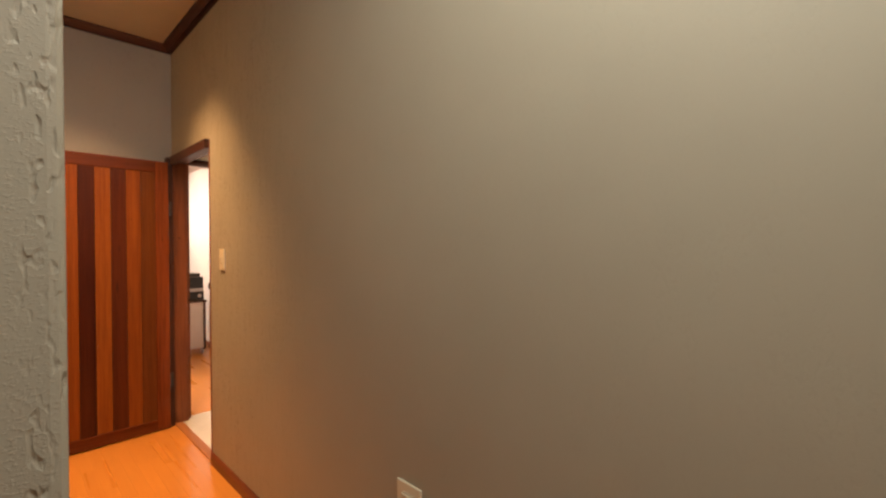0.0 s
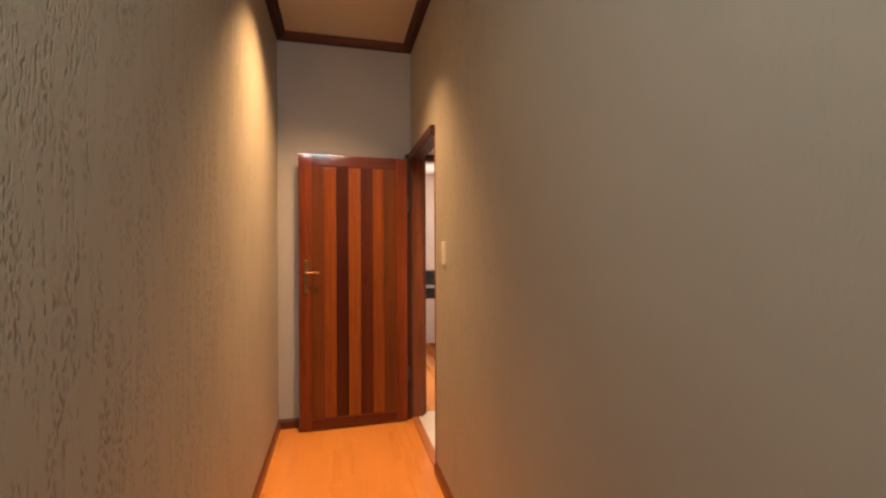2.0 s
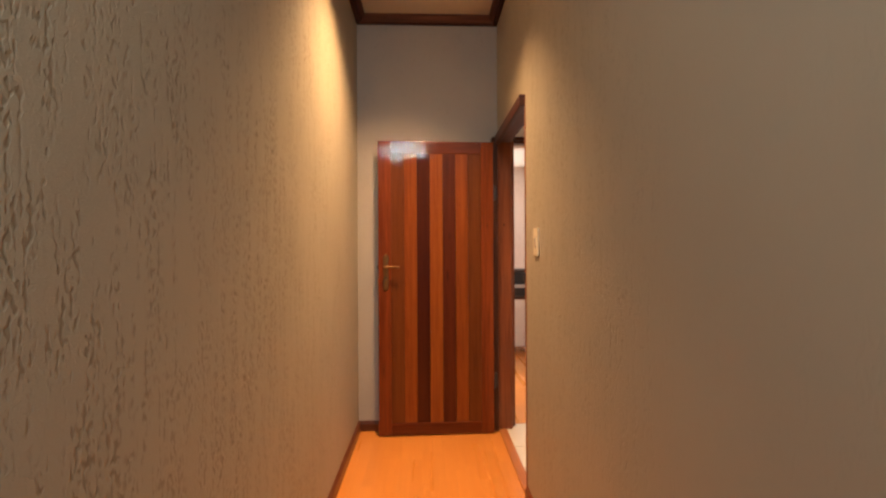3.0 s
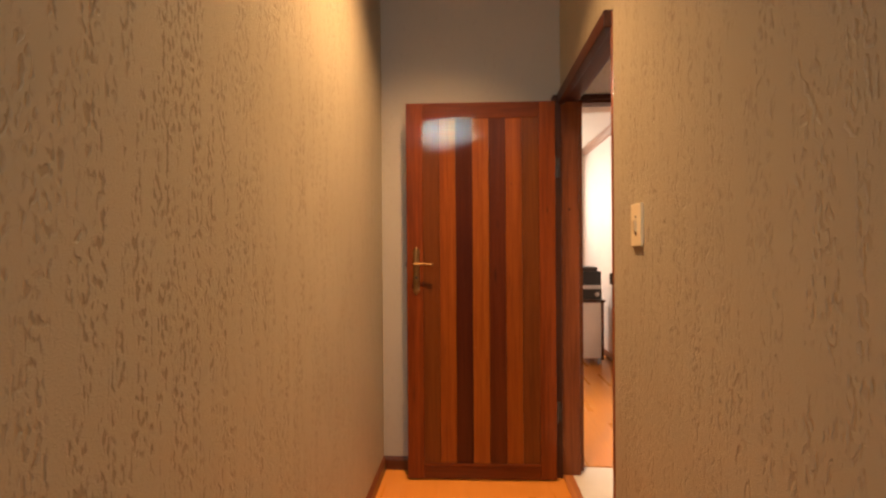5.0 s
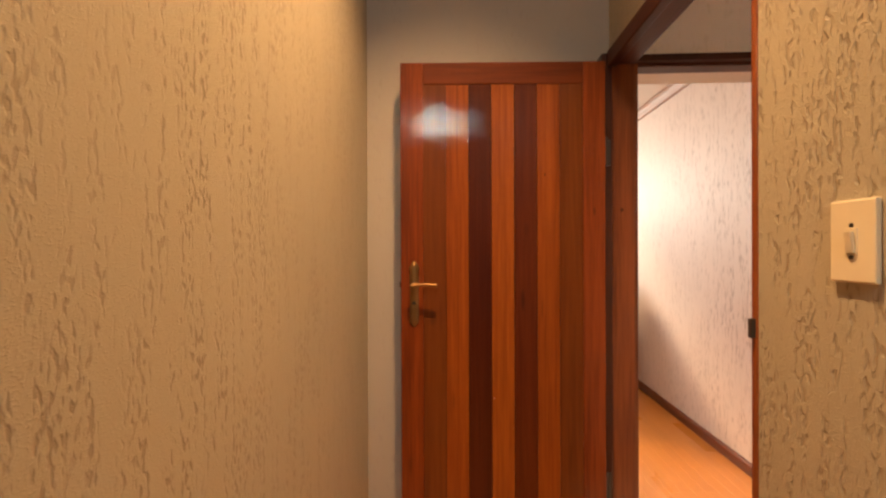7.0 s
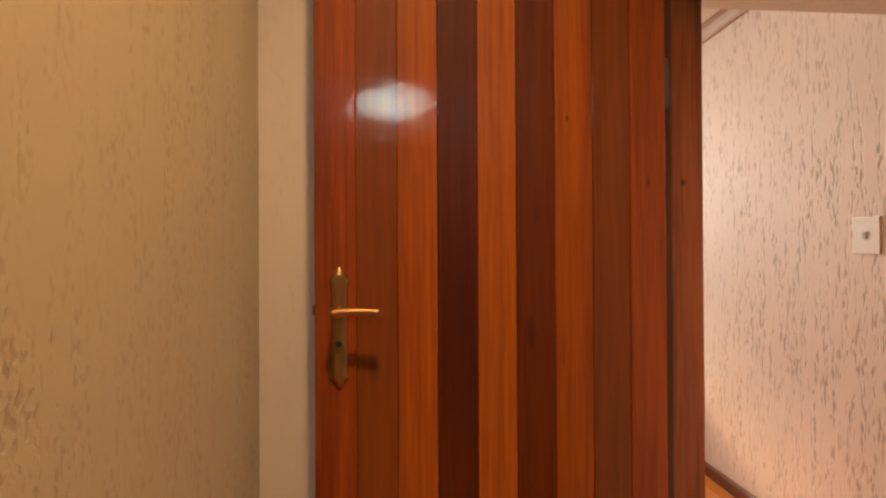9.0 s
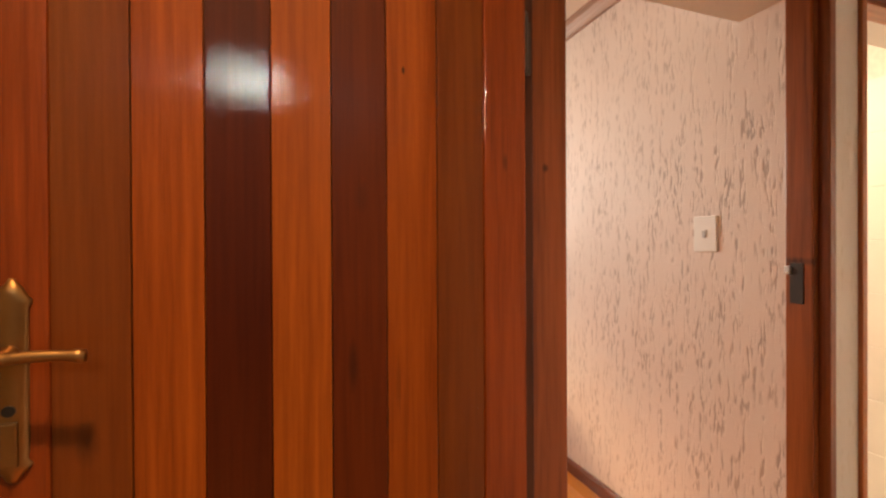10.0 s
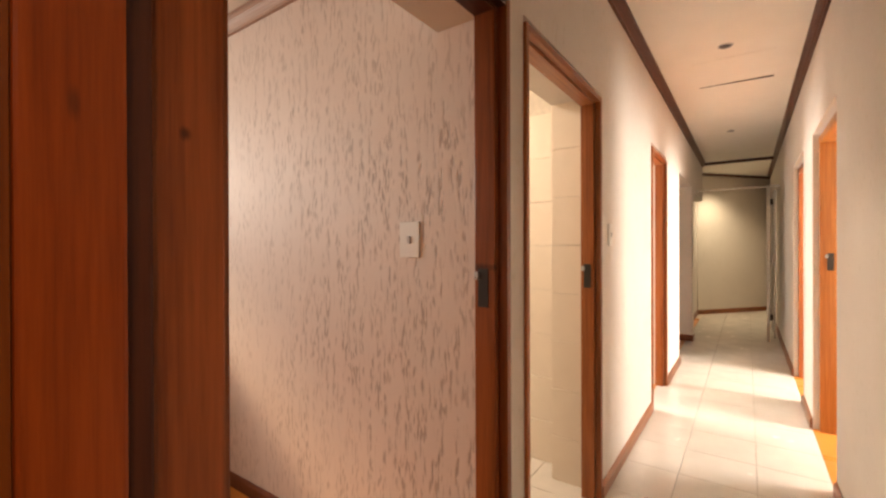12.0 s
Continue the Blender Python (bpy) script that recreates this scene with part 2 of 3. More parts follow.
LAMINATE = wood("laminate", (0.605, 0.222, 0.036), (0.65, 0.25, 0.045), "y", 0.26, coat=0.25, fine=40, spread=0.07, relief=0.0001)
TILE = plain("cream_floor_tile", (0.72, 0.665, 0.585), 0.22, vary=0.05, scale=5, relief=0.0001)
GROUT = plain("grout", (0.62, 0.55, 0.45), 0.8, vary=0.1, scale=30)
WALLTILE = plain("cream_wall_tile", (0.80, 0.70, 0.58), 0.18, vary=0.03, scale=5, relief=0.0001)


# ---- mesh helpers ----
def add_box(bm, x0, x1, y0, y1, z0, z1, m=None):
    v = [bm.verts.new(Vector((x, y, z)) if m is None else m @ Vector((x, y, z))) for x in (x0, x1) for y in (y0, y1) for z in (z0, z1)]
    for f in ((0, 1, 3, 2), (4, 6, 7, 5), (0, 4, 5, 1), (2, 3, 7, 6), (0, 2, 6, 4), (1, 5, 7, 3)):
        bm.faces.new([v[k] for k in f])
    return v


def box(*dims, bevel=0.0, segments=2):
    bm = bmesh.new()
    add_box(bm, *dims)
    if bevel:
        bmesh.ops.bevel(bm, geom=bm.edges[:], offset=bevel, segments=segments, affect="EDGES", profile=0.6)
    return bm


def boxes(rows, bevel=0.0):
    bm = bmesh.new()
    for dims in rows:
        add_box(bm, *dims)
    if bevel:
        bmesh.ops.bevel(bm, geom=bm.edges[:], offset=bevel, segments=2, affect="EDGES")
    return bm


def profile(points, axis, a, b, offset=(0, 0, 0)):
    """A closed outline pushed along x or y from a to b. Points are (across, z)."""
    bm = bmesh.new()
    ends = []
    for s in (a, b):
        ends.append([bm.verts.new((s, p[0] + offset[1], p[1] + offset[2]) if axis == "x" else (p[0] + offset[0], s, p[1] + offset[2])) for p in points])
    n = len(points)
    for k in range(n):
        bm.faces.new((ends[0][k], ends[0][(k + 1) % n], ends[1][(k + 1) % n], ends[1][k]))
    bm.faces.new(ends[0]), bm.faces.new(ends[1][::-1])
    bmesh.ops.recalc_face_normals(bm, faces=bm.faces[:])
    return bm


def lathe(rows, m=Matrix(), steps=20):
    """A turned shape round local z. Rows are (radius, z)."""
    bm = bmesh.new()
    rings = [[bm.verts.new(m @ Vector((r * math.cos(2 * math.pi * k / steps), r * math.sin(2 * math.pi * k / steps), z))) for k in range(steps)] for r, z in rows]
    for a, b in zip(rings, rings[1:]):
        for k in range(steps):
            bm.faces.new((a[k], a[(k + 1) % steps], b[(k + 1) % steps], b[k]))
    bm.faces.new(rings[0][::-1]), bm.faces.new(rings[-1])
    bmesh.ops.recalc_face_normals(bm, faces=bm.faces[:])
    return bm


def mesh_of(name, bm, mat, smooth=False):
    bmesh.ops.recalc_face_normals(bm, faces=bm.faces[:])
    me = bpy.data.meshes.new(name)
    bm.to_mesh(me)
    bm.free()
    me.materials.append(mat)
    if smooth:
        for p in me.polygons:
            p.use_smooth = True
    return me


def thing(name, label, category, group=""):
    return tagged(new(name), label, category, group)


def part(name, bm, mat, parent, label="", smooth=False):
    ob = new(name, mesh_of(name, bm, mat, smooth))
    ob.parent = parent
    return tagged(ob, label)


def structure(name, bm, mat, label, category):
    return tagged(new(name, mesh_of(name, bm, mat)), label, category, kind="structure")


# ---- plan ----
XW, XE, YN, YB, YS = -0.34, 0.65, 3.695, 3.965, 2.70   # corridor sides, end wall's face and back, hall's south face
ZA, ZH, ZB = 2.90, 2.70, 2.53                          # ceilings: corridor, hall, bedroom
XBED = 1.68
HEAD = 2.06

# walls
structure("wall_west", box(XW - 0.12, XW, 0.46, YN, 0, ZA), WALL_WEST, "beige stippled plaster corridor wall", "wall")
structure("wall_entry", box(-2.0, -0.2305, 0.34, 0.46, 0, ZA, bevel=0.012, segments=3), WALL_NIB, "beige stippled plaster wall end at the entry", "wall")
structure("wall_east", boxes([(XE, XE + 0.12, -2.0, 2.82, 0, ZA), (XE, XE + 0.12, 2.82, YN, HEAD, ZA)]), WALL_EAST, "beige stippled plaster wall beside the open doorway", "wall")
# end wall of the corridor and north wall of the hall in one line
openings = [(0.722, 1.66), (1.774, 2.743), (4.14, 4.90), (5.85, 7.20)]
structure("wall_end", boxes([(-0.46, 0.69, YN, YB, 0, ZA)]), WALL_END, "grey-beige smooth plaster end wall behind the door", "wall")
rows, x = [], 0.69
for a, b in openings:
    if a > x:
        rows.append((x, a, YN, YB, 0, ZA))
    rows.append((a, b, YN, YB, 2.048 if a < 1 else 2.08 if a < 2 else 2.12, ZA))
    x = b
rows += [(x, 7.42, YN, 3.86, 0, ZA), (7.42, 8.9, YN, 3.858, 2.06, ZA)]
structure("wall_north", boxes(rows), WALL_HALL, "cream plaster hall wall with doorways", "wall")
rows, x = [], 0.77
for a, b in [(3.42, 4.43), (5.03, 5.95)]:
    rows += [(x, a, YS - 0.12, YS, 0, ZH + 0.1), (a, b, YS - 0.12, YS, 2.08, ZH + 0.1)]
    x = b
rows.append((x, 12.0, YS - 0.12, YS, 0, ZH + 0.1))
structure("wall_south", boxes(rows), WALL_HALL, "cream plaster hall wall with doorways", "wall")
bm = bmesh.new()
add_box(bm, 0, 2.6, 0, 0.1, 0, ZH + 0.1, pose(9.95, 3.85, 0, 0, 0, -39))
structure("wall_landing", bm, WALL_HALL, "cream plaster wall closing the far landing", "wall")
structure("wall_landing_side", boxes([(7.42, 7.9, 3.86, 3.96, 0, ZH + 0.1), (7.9, 8.72, 3.86, 3.96, 2.12, ZH + 0.1), (8.72, 10.05, 3.86, 3.96, 0, ZH + 0.1)]), WALL_HALL, "cream plaster wall", "wall")
# entry walls behind the start
structure("wall_entry_west", box(-2.1, -2.0, -2.1, 0.46, 0, ZA), WALL, "beige plaster wall", "wall")
structure("wall_entry_south", box(-2.1, XE + 0.12, -2.1, -2.0, 0, ZA), WALL, "beige plaster wall", "wall")
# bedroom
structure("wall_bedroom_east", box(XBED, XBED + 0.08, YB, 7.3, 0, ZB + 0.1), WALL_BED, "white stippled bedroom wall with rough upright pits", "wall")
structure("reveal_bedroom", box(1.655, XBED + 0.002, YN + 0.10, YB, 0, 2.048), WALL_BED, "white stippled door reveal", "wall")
structure("wall_bedroom_west", box(-2.1, -2.0, YB, 7.3, 0, ZB + 0.1), WALL_BED, "white plaster bedroom wall", "wall")
structure("wall_bedroom_north", boxes([(-2.1, -1.2, 7.2, 7.3, 0, ZB + 0.1), (1.4, XBED, 7.2, 7.3, 0, ZB + 0.1), (-1.2, 1.4, 7.2, 7.3, 0, 1.45), (-1.2, 1.4, 7.2, 7.3, 2.48, ZB + 0.1)]), WALL_BED, "white plaster bedroom wall with a window", "wall")
# bathroom and side rooms
structure("wall_bathroom_west", box(XBED + 0.08, 1.80, YB, 6.0, 0, ZH), WALL_SMOOTH, "cream bathroom wall", "wall")
structure("wall_bathroom_north", box(1.7, 3.1, 6.0, 6.1, 0, ZH), WALL_SMOOTH, "cream bathroom wall", "wall")
structure("wall_bathroom_east", box(2.915, 3.0, YB, 6.0, 0, ZH), WALL_SMOOTH, "cream bathroom wall", "wall")
structure("wall_side_rooms", boxes([(3.0, 3.1, YB, 6.0, 0, ZH), (6.0, 6.1, YB, 6.0, 0, ZH), (3.1, 6.0, 6.0, 6.1, 0, ZH), (6.1, 9.4, 5.0, 5.1, 0, ZH), (9.3, 9.4, 3.96, 5.0, 0, ZH)]), WALL_SMOOTH, "cream walls of the side rooms", "wall")
structure("wall_south_rooms", boxes([(2.5, 2.6, 0.5, YS - 0.12, 0, ZH), (4.75, 4.85, 0.5, YS - 0.12, 0, ZH), (7.0, 7.1, 0.5, YS - 0.12, 0, ZH), (2.5, 7.1, 0.4, 0.5, 0, ZH), (12.0, 12.1, YS, YB, 0, ZH)]), WALL_SMOOTH, "cream walls of the south rooms", "wall")

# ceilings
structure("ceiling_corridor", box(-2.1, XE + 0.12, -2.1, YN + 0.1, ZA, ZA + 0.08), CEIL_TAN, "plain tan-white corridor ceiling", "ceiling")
structure("ceiling_hall", boxes([(XE + 0.12, 7.42, YS - 0.12, YN + 0.02, ZH, ZH + 0.08), (7.42, 12.1, YS - 0.12, 3.97, ZH, ZH + 0.08)]), CEIL, "plain off-white hall ceiling", "ceiling")
structure("ceiling_bedroom", box(-2.1, XBED + 0.1, YB, 7.3, ZB, ZB + 0.08), CEIL, "white bedroom ceiling", "ceiling")
structure("ceiling_north_rooms", box(XBED + 0.1, 12.1, 3.975, 6.1, ZH, ZH + 0.08), CEIL, "white ceiling of the side rooms", "ceiling")
structure("ceiling_south_rooms", box(2.5, 7.1, 0.4, YS - 0.12, ZH, ZH + 0.08), CEIL, "white ceiling of the south rooms", "ceiling")

# ground slabs under the floor coverings
structure("floor_slab", box(-2.2, 12.2, -2.2, 7.4, -0.12, -0.012), GROUT, "screed under tiles and boards", "floor")


# ---- floors ----
def shared_piece(name, sx, sy, sz, mat, bevel=0.002):
    """One bevelled board or tile with its corner at the origin, for many objects."""
    bm = bmesh.new()
    b = bevel
    low = [bm.verts.new(p) for p in ((0, 0, 0), (sx, 0, 0), (sx, sy, 0), (0, sy, 0))]
    mid = [bm.verts.new(p) for p in ((0, 0, sz - b), (sx, 0, sz - b), (sx, sy, sz - b), (0, sy, sz - b))]
    top = [bm.verts.new(p) for p in ((b, b, sz), (sx - b, b, sz), (sx - b, sy - b, sz), (b, sy - b, sz))]
    for a, c in ((low, mid), (mid, top)):
        for k in range(4):
            bm.faces.new((a[k], a[(k + 1) % 4], c[(k + 1) % 4], c[k]))
    bm.faces.new(top)
    return mesh_of(name, bm, mat)


def laminate_floor(parent, x0, x1, y0, y1, seed):
    """Narrow strips of uneven length, three to a board, butted end to end."""
    rng = random.Random(seed)
    w, cache, x = 0.0645, {}, x0
    while x < x1 - 0.004:
        wide = round(min(w, x1 - x) - 0.0002, 4)
        y = y0 - rng.uniform(0, 0.35)
        while y < y1 - 0.005:
            long = rng.choice((0.28, 0.36, 0.44, 0.52))
            a, b = max(y, y0), min(y + long, y1)
            if b - a > 0.01:
                key = (wide, round(b - a - 0.0002, 4))
                if key not in cache:
                    cache[key] = shared_piece("strip", key[0], key[1], 0.012, LAMINATE, 0.0002)
                ob = new("strip", cache[key])
                ob.parent, ob.location = parent, (x, a, -0.012)
            y += long
        x += w


def tile_floor(parent, x0, x1, y0, y1, ox, oy, size, mat, gap=0.004):
    cache = {}
    i0, i1 = math.floor((x0 - ox) / size), math.ceil((x1 - ox) / size)
    j0, j1 = math.floor((y0 - oy) / size), math.ceil((y1 - oy) / size)
    for i in range(i0, i1):
        for j in range(j0, j1):
            a, b = max(x0, ox + i * size) + gap / 2, min(x1, ox + (i + 1) * size) - gap / 2
            c, d = max(y0, oy + j * size) + gap / 2, min(y1, oy + (j + 1) * size) - gap / 2
            if b - a < 0.01 or d - c < 0.01:
                continue
            key = (round(b - a, 3), round(d - c, 3))
            if key not in cache:
                cache[key] = shared_piece("tile", key[0], key[1], 0.012, mat, 0.0015)
            ob = new("tile", cache[key])
            ob.parent, ob.location = parent, (a, c, -0.012)


# ---- trim ----
def skirting(name, axis, a, b, face, side, mat, high=0.07, label="dark varnished wooden skirting board"):
    """Skirting on a wall whose face is at the given place; side is the way it sticks out."""
    t = 0.016 * side
    pts = [(face, 0.0), (face + t, 0.0), (face + t, high - 0.02), (face + t * 0.8, high - 0.012), (face + t * 0.45, high - 0.004), (face + t * 0.3, high), (face, high)]
    ob = tagged(new(name, mesh_of(name, profile(pts, axis, a, b), mat)), label, "skirting", kind="structure")
    return ob


def cornice(name, axis, a, b, face, side, top, mat, high=0.062, deep=0.052, label="dark brown wooden cornice under the ceiling"):
    d = deep * side
    pts = [(face, top), (face + d, top), (face + d, top - 0.014), (face + d * 0.72, top - 0.026), (face + d * 0.5, top - 0.045), (face + d * 0.3, top - high + 0.012), (face + d * 0.3, top - high), (face, top - high)]
    return tagged(new(name, mesh_of(name, profile(pts, axis, a, b), mat)), label, "cornice", kind="structure")


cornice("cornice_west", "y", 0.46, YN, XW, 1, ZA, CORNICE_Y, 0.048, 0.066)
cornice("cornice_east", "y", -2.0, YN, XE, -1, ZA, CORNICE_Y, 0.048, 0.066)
cornice("cornice_end", "x", XW, XE, YN, -1, ZA, CORNICE_X, 0.048, 0.066)
cornice("cornice_hall_north", "x", 0.77, 8.9, YN, -1, ZH, CORNICE_X, 0.07)
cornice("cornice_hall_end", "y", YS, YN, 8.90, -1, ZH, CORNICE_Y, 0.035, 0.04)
cornice("cornice_landing_side", "x", 8.9, 9.95, 3.86, -1, ZH, CORNICE_X, 0.04, 0.04)
cornice("cornice_hall_south", "x", 0.77, 11.0, YS, 1, ZH, CORNICE_X)
cornice("cornice_bedroom", "y", YB, 7.2, XBED, -1, ZB, wood("pale_cornice_wood", (0.36, 0.22, 0.16), (0.52, 0.35, 0.27), "y", 0.35), 0.08, 0.05, "pinkish brown moulded bedroom cornice")
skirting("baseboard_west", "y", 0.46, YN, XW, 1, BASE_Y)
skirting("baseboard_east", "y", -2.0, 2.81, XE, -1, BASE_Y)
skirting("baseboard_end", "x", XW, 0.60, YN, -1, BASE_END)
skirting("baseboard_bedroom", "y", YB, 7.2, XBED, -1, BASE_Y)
for a, b in ((2.70, 4.14), (4.90, 5.85), (7.20, 7.42)):
    skirting("baseboard_hall", "x", a, b, YN, -1, BASE_X, 0.075, "reddish varnished wooden skirting board")
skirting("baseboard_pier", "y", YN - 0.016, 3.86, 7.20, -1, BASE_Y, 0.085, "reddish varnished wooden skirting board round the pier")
skirting("baseboard_landing_side", "x", 8.73, 9.95, 3.86, -1, BASE_X, 0.085, "reddish varnished wooden skirting board")
for a, b in ((0.78, 3.41), (4.43, 5.03), (5.95, 11.0)):
    skirting("baseboard_hall", "x", a, b, YS, 1, BASE_X, 0.075, "reddish varnished wooden skirting board")


# ---- door frames ----
def bevelled(*dims):
    return box(*dims, bevel=0.004)


def striker(parent, x, y, z, side):
    """Lock plate let into a jamb face that looks along x."""
    p = part("striker_plate", box(min(x, x + side * 0.003), max(x, x + side * 0.003), y - 0.018, y + 0.018, z - 0.075, z + 0.045, bevel=0.001), DARKPLASTIC, parent, "dark metal lock plate")
    part("striker_lip", box(min(x, x + side * 0.012), max(x, x + side * 0.012), y + 0.012, y + 0.028, z + 0.012, z + 0.036, bevel=0.002), STEEL, p, "worn steel lip")


# frame of the doorway from the corridor into the hall
fr = tagged(new("door_frame_1"), "dark varnished wooden frame of the open corridor door", "door frame", kind="structure")
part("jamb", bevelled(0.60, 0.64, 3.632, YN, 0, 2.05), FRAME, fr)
part("jamb", bevelled(0.64, 0.742, 3.668, YN, 0, 2.05), LITWOOD, fr)
# glow of the corridor spot put into this jamb's colour
near_jamb = part("jamb", bevelled(0.6455, 0.742, 2.8205, 2.836, 0, 2.05), LITWOOD, fr)
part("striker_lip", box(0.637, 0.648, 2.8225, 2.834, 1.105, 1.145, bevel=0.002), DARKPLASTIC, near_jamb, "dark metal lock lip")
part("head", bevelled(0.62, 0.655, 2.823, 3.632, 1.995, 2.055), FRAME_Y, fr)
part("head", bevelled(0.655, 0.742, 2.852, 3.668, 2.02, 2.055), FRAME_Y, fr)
part("threshold", bevelled(0.645, 0.70, 2.82, 3.66, -0.004, 0.008), wood("threshold_wood", (0.30, 0.10, 0.03), (0.45, 0.17, 0.05), "y", 0.3), fr, "orange wooden threshold strip")
for z in (0.36, 1.66):
    h = part("hinge", lathe([(0.004, -0.056), (0.007, -0.05), (0.007, 0.05), (0.004, 0.056)], pose(0.606, 3.606, z), 10), DARKPLASTIC, fr, "dark tarnished steel butt hinge")
    part("hinge_leaf", box(0.609, 0.632, 3.627, 3.633, z - 0.05, z + 0.05, bevel=0.001), DARKPLASTIC, h)


def frame_x(name, x0, x1, y0, y1, top, mat, mat_x, label, w=0.05):
    """Frame of a doorway in a wall that runs along x; y0 is its front."""
    f = tagged(new(name), label, "door frame", kind="structure")
    for a, b in ((x0, x0 + w), (x1 - w, x1)):
        part("jamb", bevelled(a, b, y0 + 0.018, y1, 0, top), mat, f)
    part("head", bevelled(x0 + w, x1 - w, y0 + 0.018, y1, top - w * 0.8, top), mat_x, f)
    # raised outer bead
    for a, b in ((x0, x0 + w * 0.55), (x1 - w * 0.55, x1)):
        part("bead", bevelled(a, b, y0 - 0.012, y0 + 0.018, 0, top), mat, f)
    part("bead", bevelled(x0 + w * 0.55, x1 - w * 0.55, y0 - 0.012, y0 + 0.018, top - w * 0.55, top), mat_x, f)
    return f


f2 = frame_x("door_frame_2", 0.722, 1.655, YN, 3.787, 2.066, LITWOOD, FRAME_X, "dark varnished wooden frame of the bedroom doorway")
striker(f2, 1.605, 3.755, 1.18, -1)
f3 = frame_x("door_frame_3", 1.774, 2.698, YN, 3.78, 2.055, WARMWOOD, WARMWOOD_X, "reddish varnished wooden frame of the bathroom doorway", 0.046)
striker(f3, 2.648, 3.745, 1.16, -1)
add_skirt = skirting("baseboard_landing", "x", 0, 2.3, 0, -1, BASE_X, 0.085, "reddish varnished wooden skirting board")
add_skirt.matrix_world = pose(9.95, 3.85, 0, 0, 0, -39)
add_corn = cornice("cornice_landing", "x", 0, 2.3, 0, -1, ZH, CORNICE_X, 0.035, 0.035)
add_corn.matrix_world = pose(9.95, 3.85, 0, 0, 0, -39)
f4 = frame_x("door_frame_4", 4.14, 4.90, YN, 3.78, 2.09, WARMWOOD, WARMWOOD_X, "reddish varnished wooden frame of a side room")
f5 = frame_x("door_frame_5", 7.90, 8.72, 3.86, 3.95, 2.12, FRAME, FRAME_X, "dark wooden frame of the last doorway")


def frame_south(name, x0, x1, top, mat, mat_x, label, w=0.05):
    f = tagged(new(name), label, "door frame", kind="structure")
    for a, b in ((x0, x0 + w), (x1 - w, x1)):
        part("jamb", bevelled(a, b, YS - 0.13, YS - 0.035, 0, top), mat, f)
    part("head", bevelled(x0 + w, x1 - w, YS - 0.13, YS - 0.035, top - w, top), mat_x, f)
    return f


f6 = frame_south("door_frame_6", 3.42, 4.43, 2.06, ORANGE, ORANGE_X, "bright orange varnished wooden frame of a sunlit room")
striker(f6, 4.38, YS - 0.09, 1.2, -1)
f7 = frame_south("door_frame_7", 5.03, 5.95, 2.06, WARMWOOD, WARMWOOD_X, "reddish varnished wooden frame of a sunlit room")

# ---- the open plank door ----
door = tagged(new("door_1"), "open varnished door of mixed orange and dark wooden planks", "door", kind="structure")
DW, DH, DT = 0.789, 1.998, 0.04
DOOR_POSE = pose(-0.185, 3.576, 0.008, 0, 0, 1.6)
door.matrix_world = DOOR_POSE
part("stile", bevelled(0, 0.088, 0, DT, 0, DH), STILE, door)
part("stile", bevelled(0.703, DW, 0, DT, 0, DH), STILE, door)
part("top_rail", bevelled(0.088, 0.703, 0.001, DT - 0.001, DH - 0.085, DH), RAIL, door)
part("bottom_rail", bevelled(0.088, 0.703, 0.001, DT - 0.001, 0, 0.075), RAIL, door)
tones = [PLANK_BROWN, PLANK_MID, PLANK_DARK, PLANK_LIGHT, PLANK_RED, PLANK_MID, PLANK_BROWN]
edge = 0.0875
part("core", box(0.08, 0.71, 0.014, 0.026, 0.07, DH - 0.08), PLANK_DARK, door)
for k, mat in enumerate(tones):
    w = (0.703 - 0.0875) / 7
    part("plank", box(edge + 0.0007, edge + w - 0.0007, 0.003 + 0.0008 * (k % 2), DT - 0.004, 0.075, DH - 0.085, bevel=0.0016), mat, door)
    edge += w
# bead along the bottom of the panel
part("bead", box(0.088, 0.703, -0.007, 0.006, 0.068, 0.084, bevel=0.005), RAIL, door)
# paint speck and nail head on the planks
part("speck", lathe([(0.0016, 0), (0.0014, 0.001)], pose(0.36, 0.004, 0.70, 90, 0, 0), 8), WHITE, door, "small white paint speck")
part("nail_head", lathe([(0.0016, 0), (0.0012, 0.001)], pose(0.69, 0.004, 0.985, 90, 0, 0), 8), STEEL, door, "small nail head")
# handle with a long shaped plate
hx = 0.052
plate = bmesh.new()
outline = [(0.003, 0.988), (0.008, 0.993), (0.011, 1.0), (0.018, 1.006), (0.020, 1.010), (0.015, 1.017), (0.0165, 1.026), (0.017, 1.205), (0.0205, 1.211), (0.0205, 1.215), (0.015, 1.222), (0.012, 1.230), (0.006, 1.236), (0.003, 1.242)]
rings = []
for half, z in outline:
    rings.append([plate.verts.new((hx + half * math.sin(a), -0.001 - 0.0085 * math.cos(a) * min(1.0, half / 0.012), z - 0.008)) for a in (math.pi * (k / 10 - 0.5) for k in range(11))])
for a, b in zip(rings, rings[1:]):
    for k in range(10):
        plate.faces.new((a[k], a[k + 1], b[k + 1], b[k]))
for ring in rings[0], rings[-1]:
    plate.faces.new(ring)
handle = part("door_handle", plate, BRASS, door, "worn brass lever handle on a long plate", smooth=True)
part("spindle", lathe([(0.011, 0), (0.012, 0.006), (0.008, 0.01), (0.008, 0.045), (0.009, 0.05)], pose(hx, -0.006, 1.141, 90, 0, 0), 16), BRASS, handle, smooth=True)
lever = bmesh.new()
prev = None
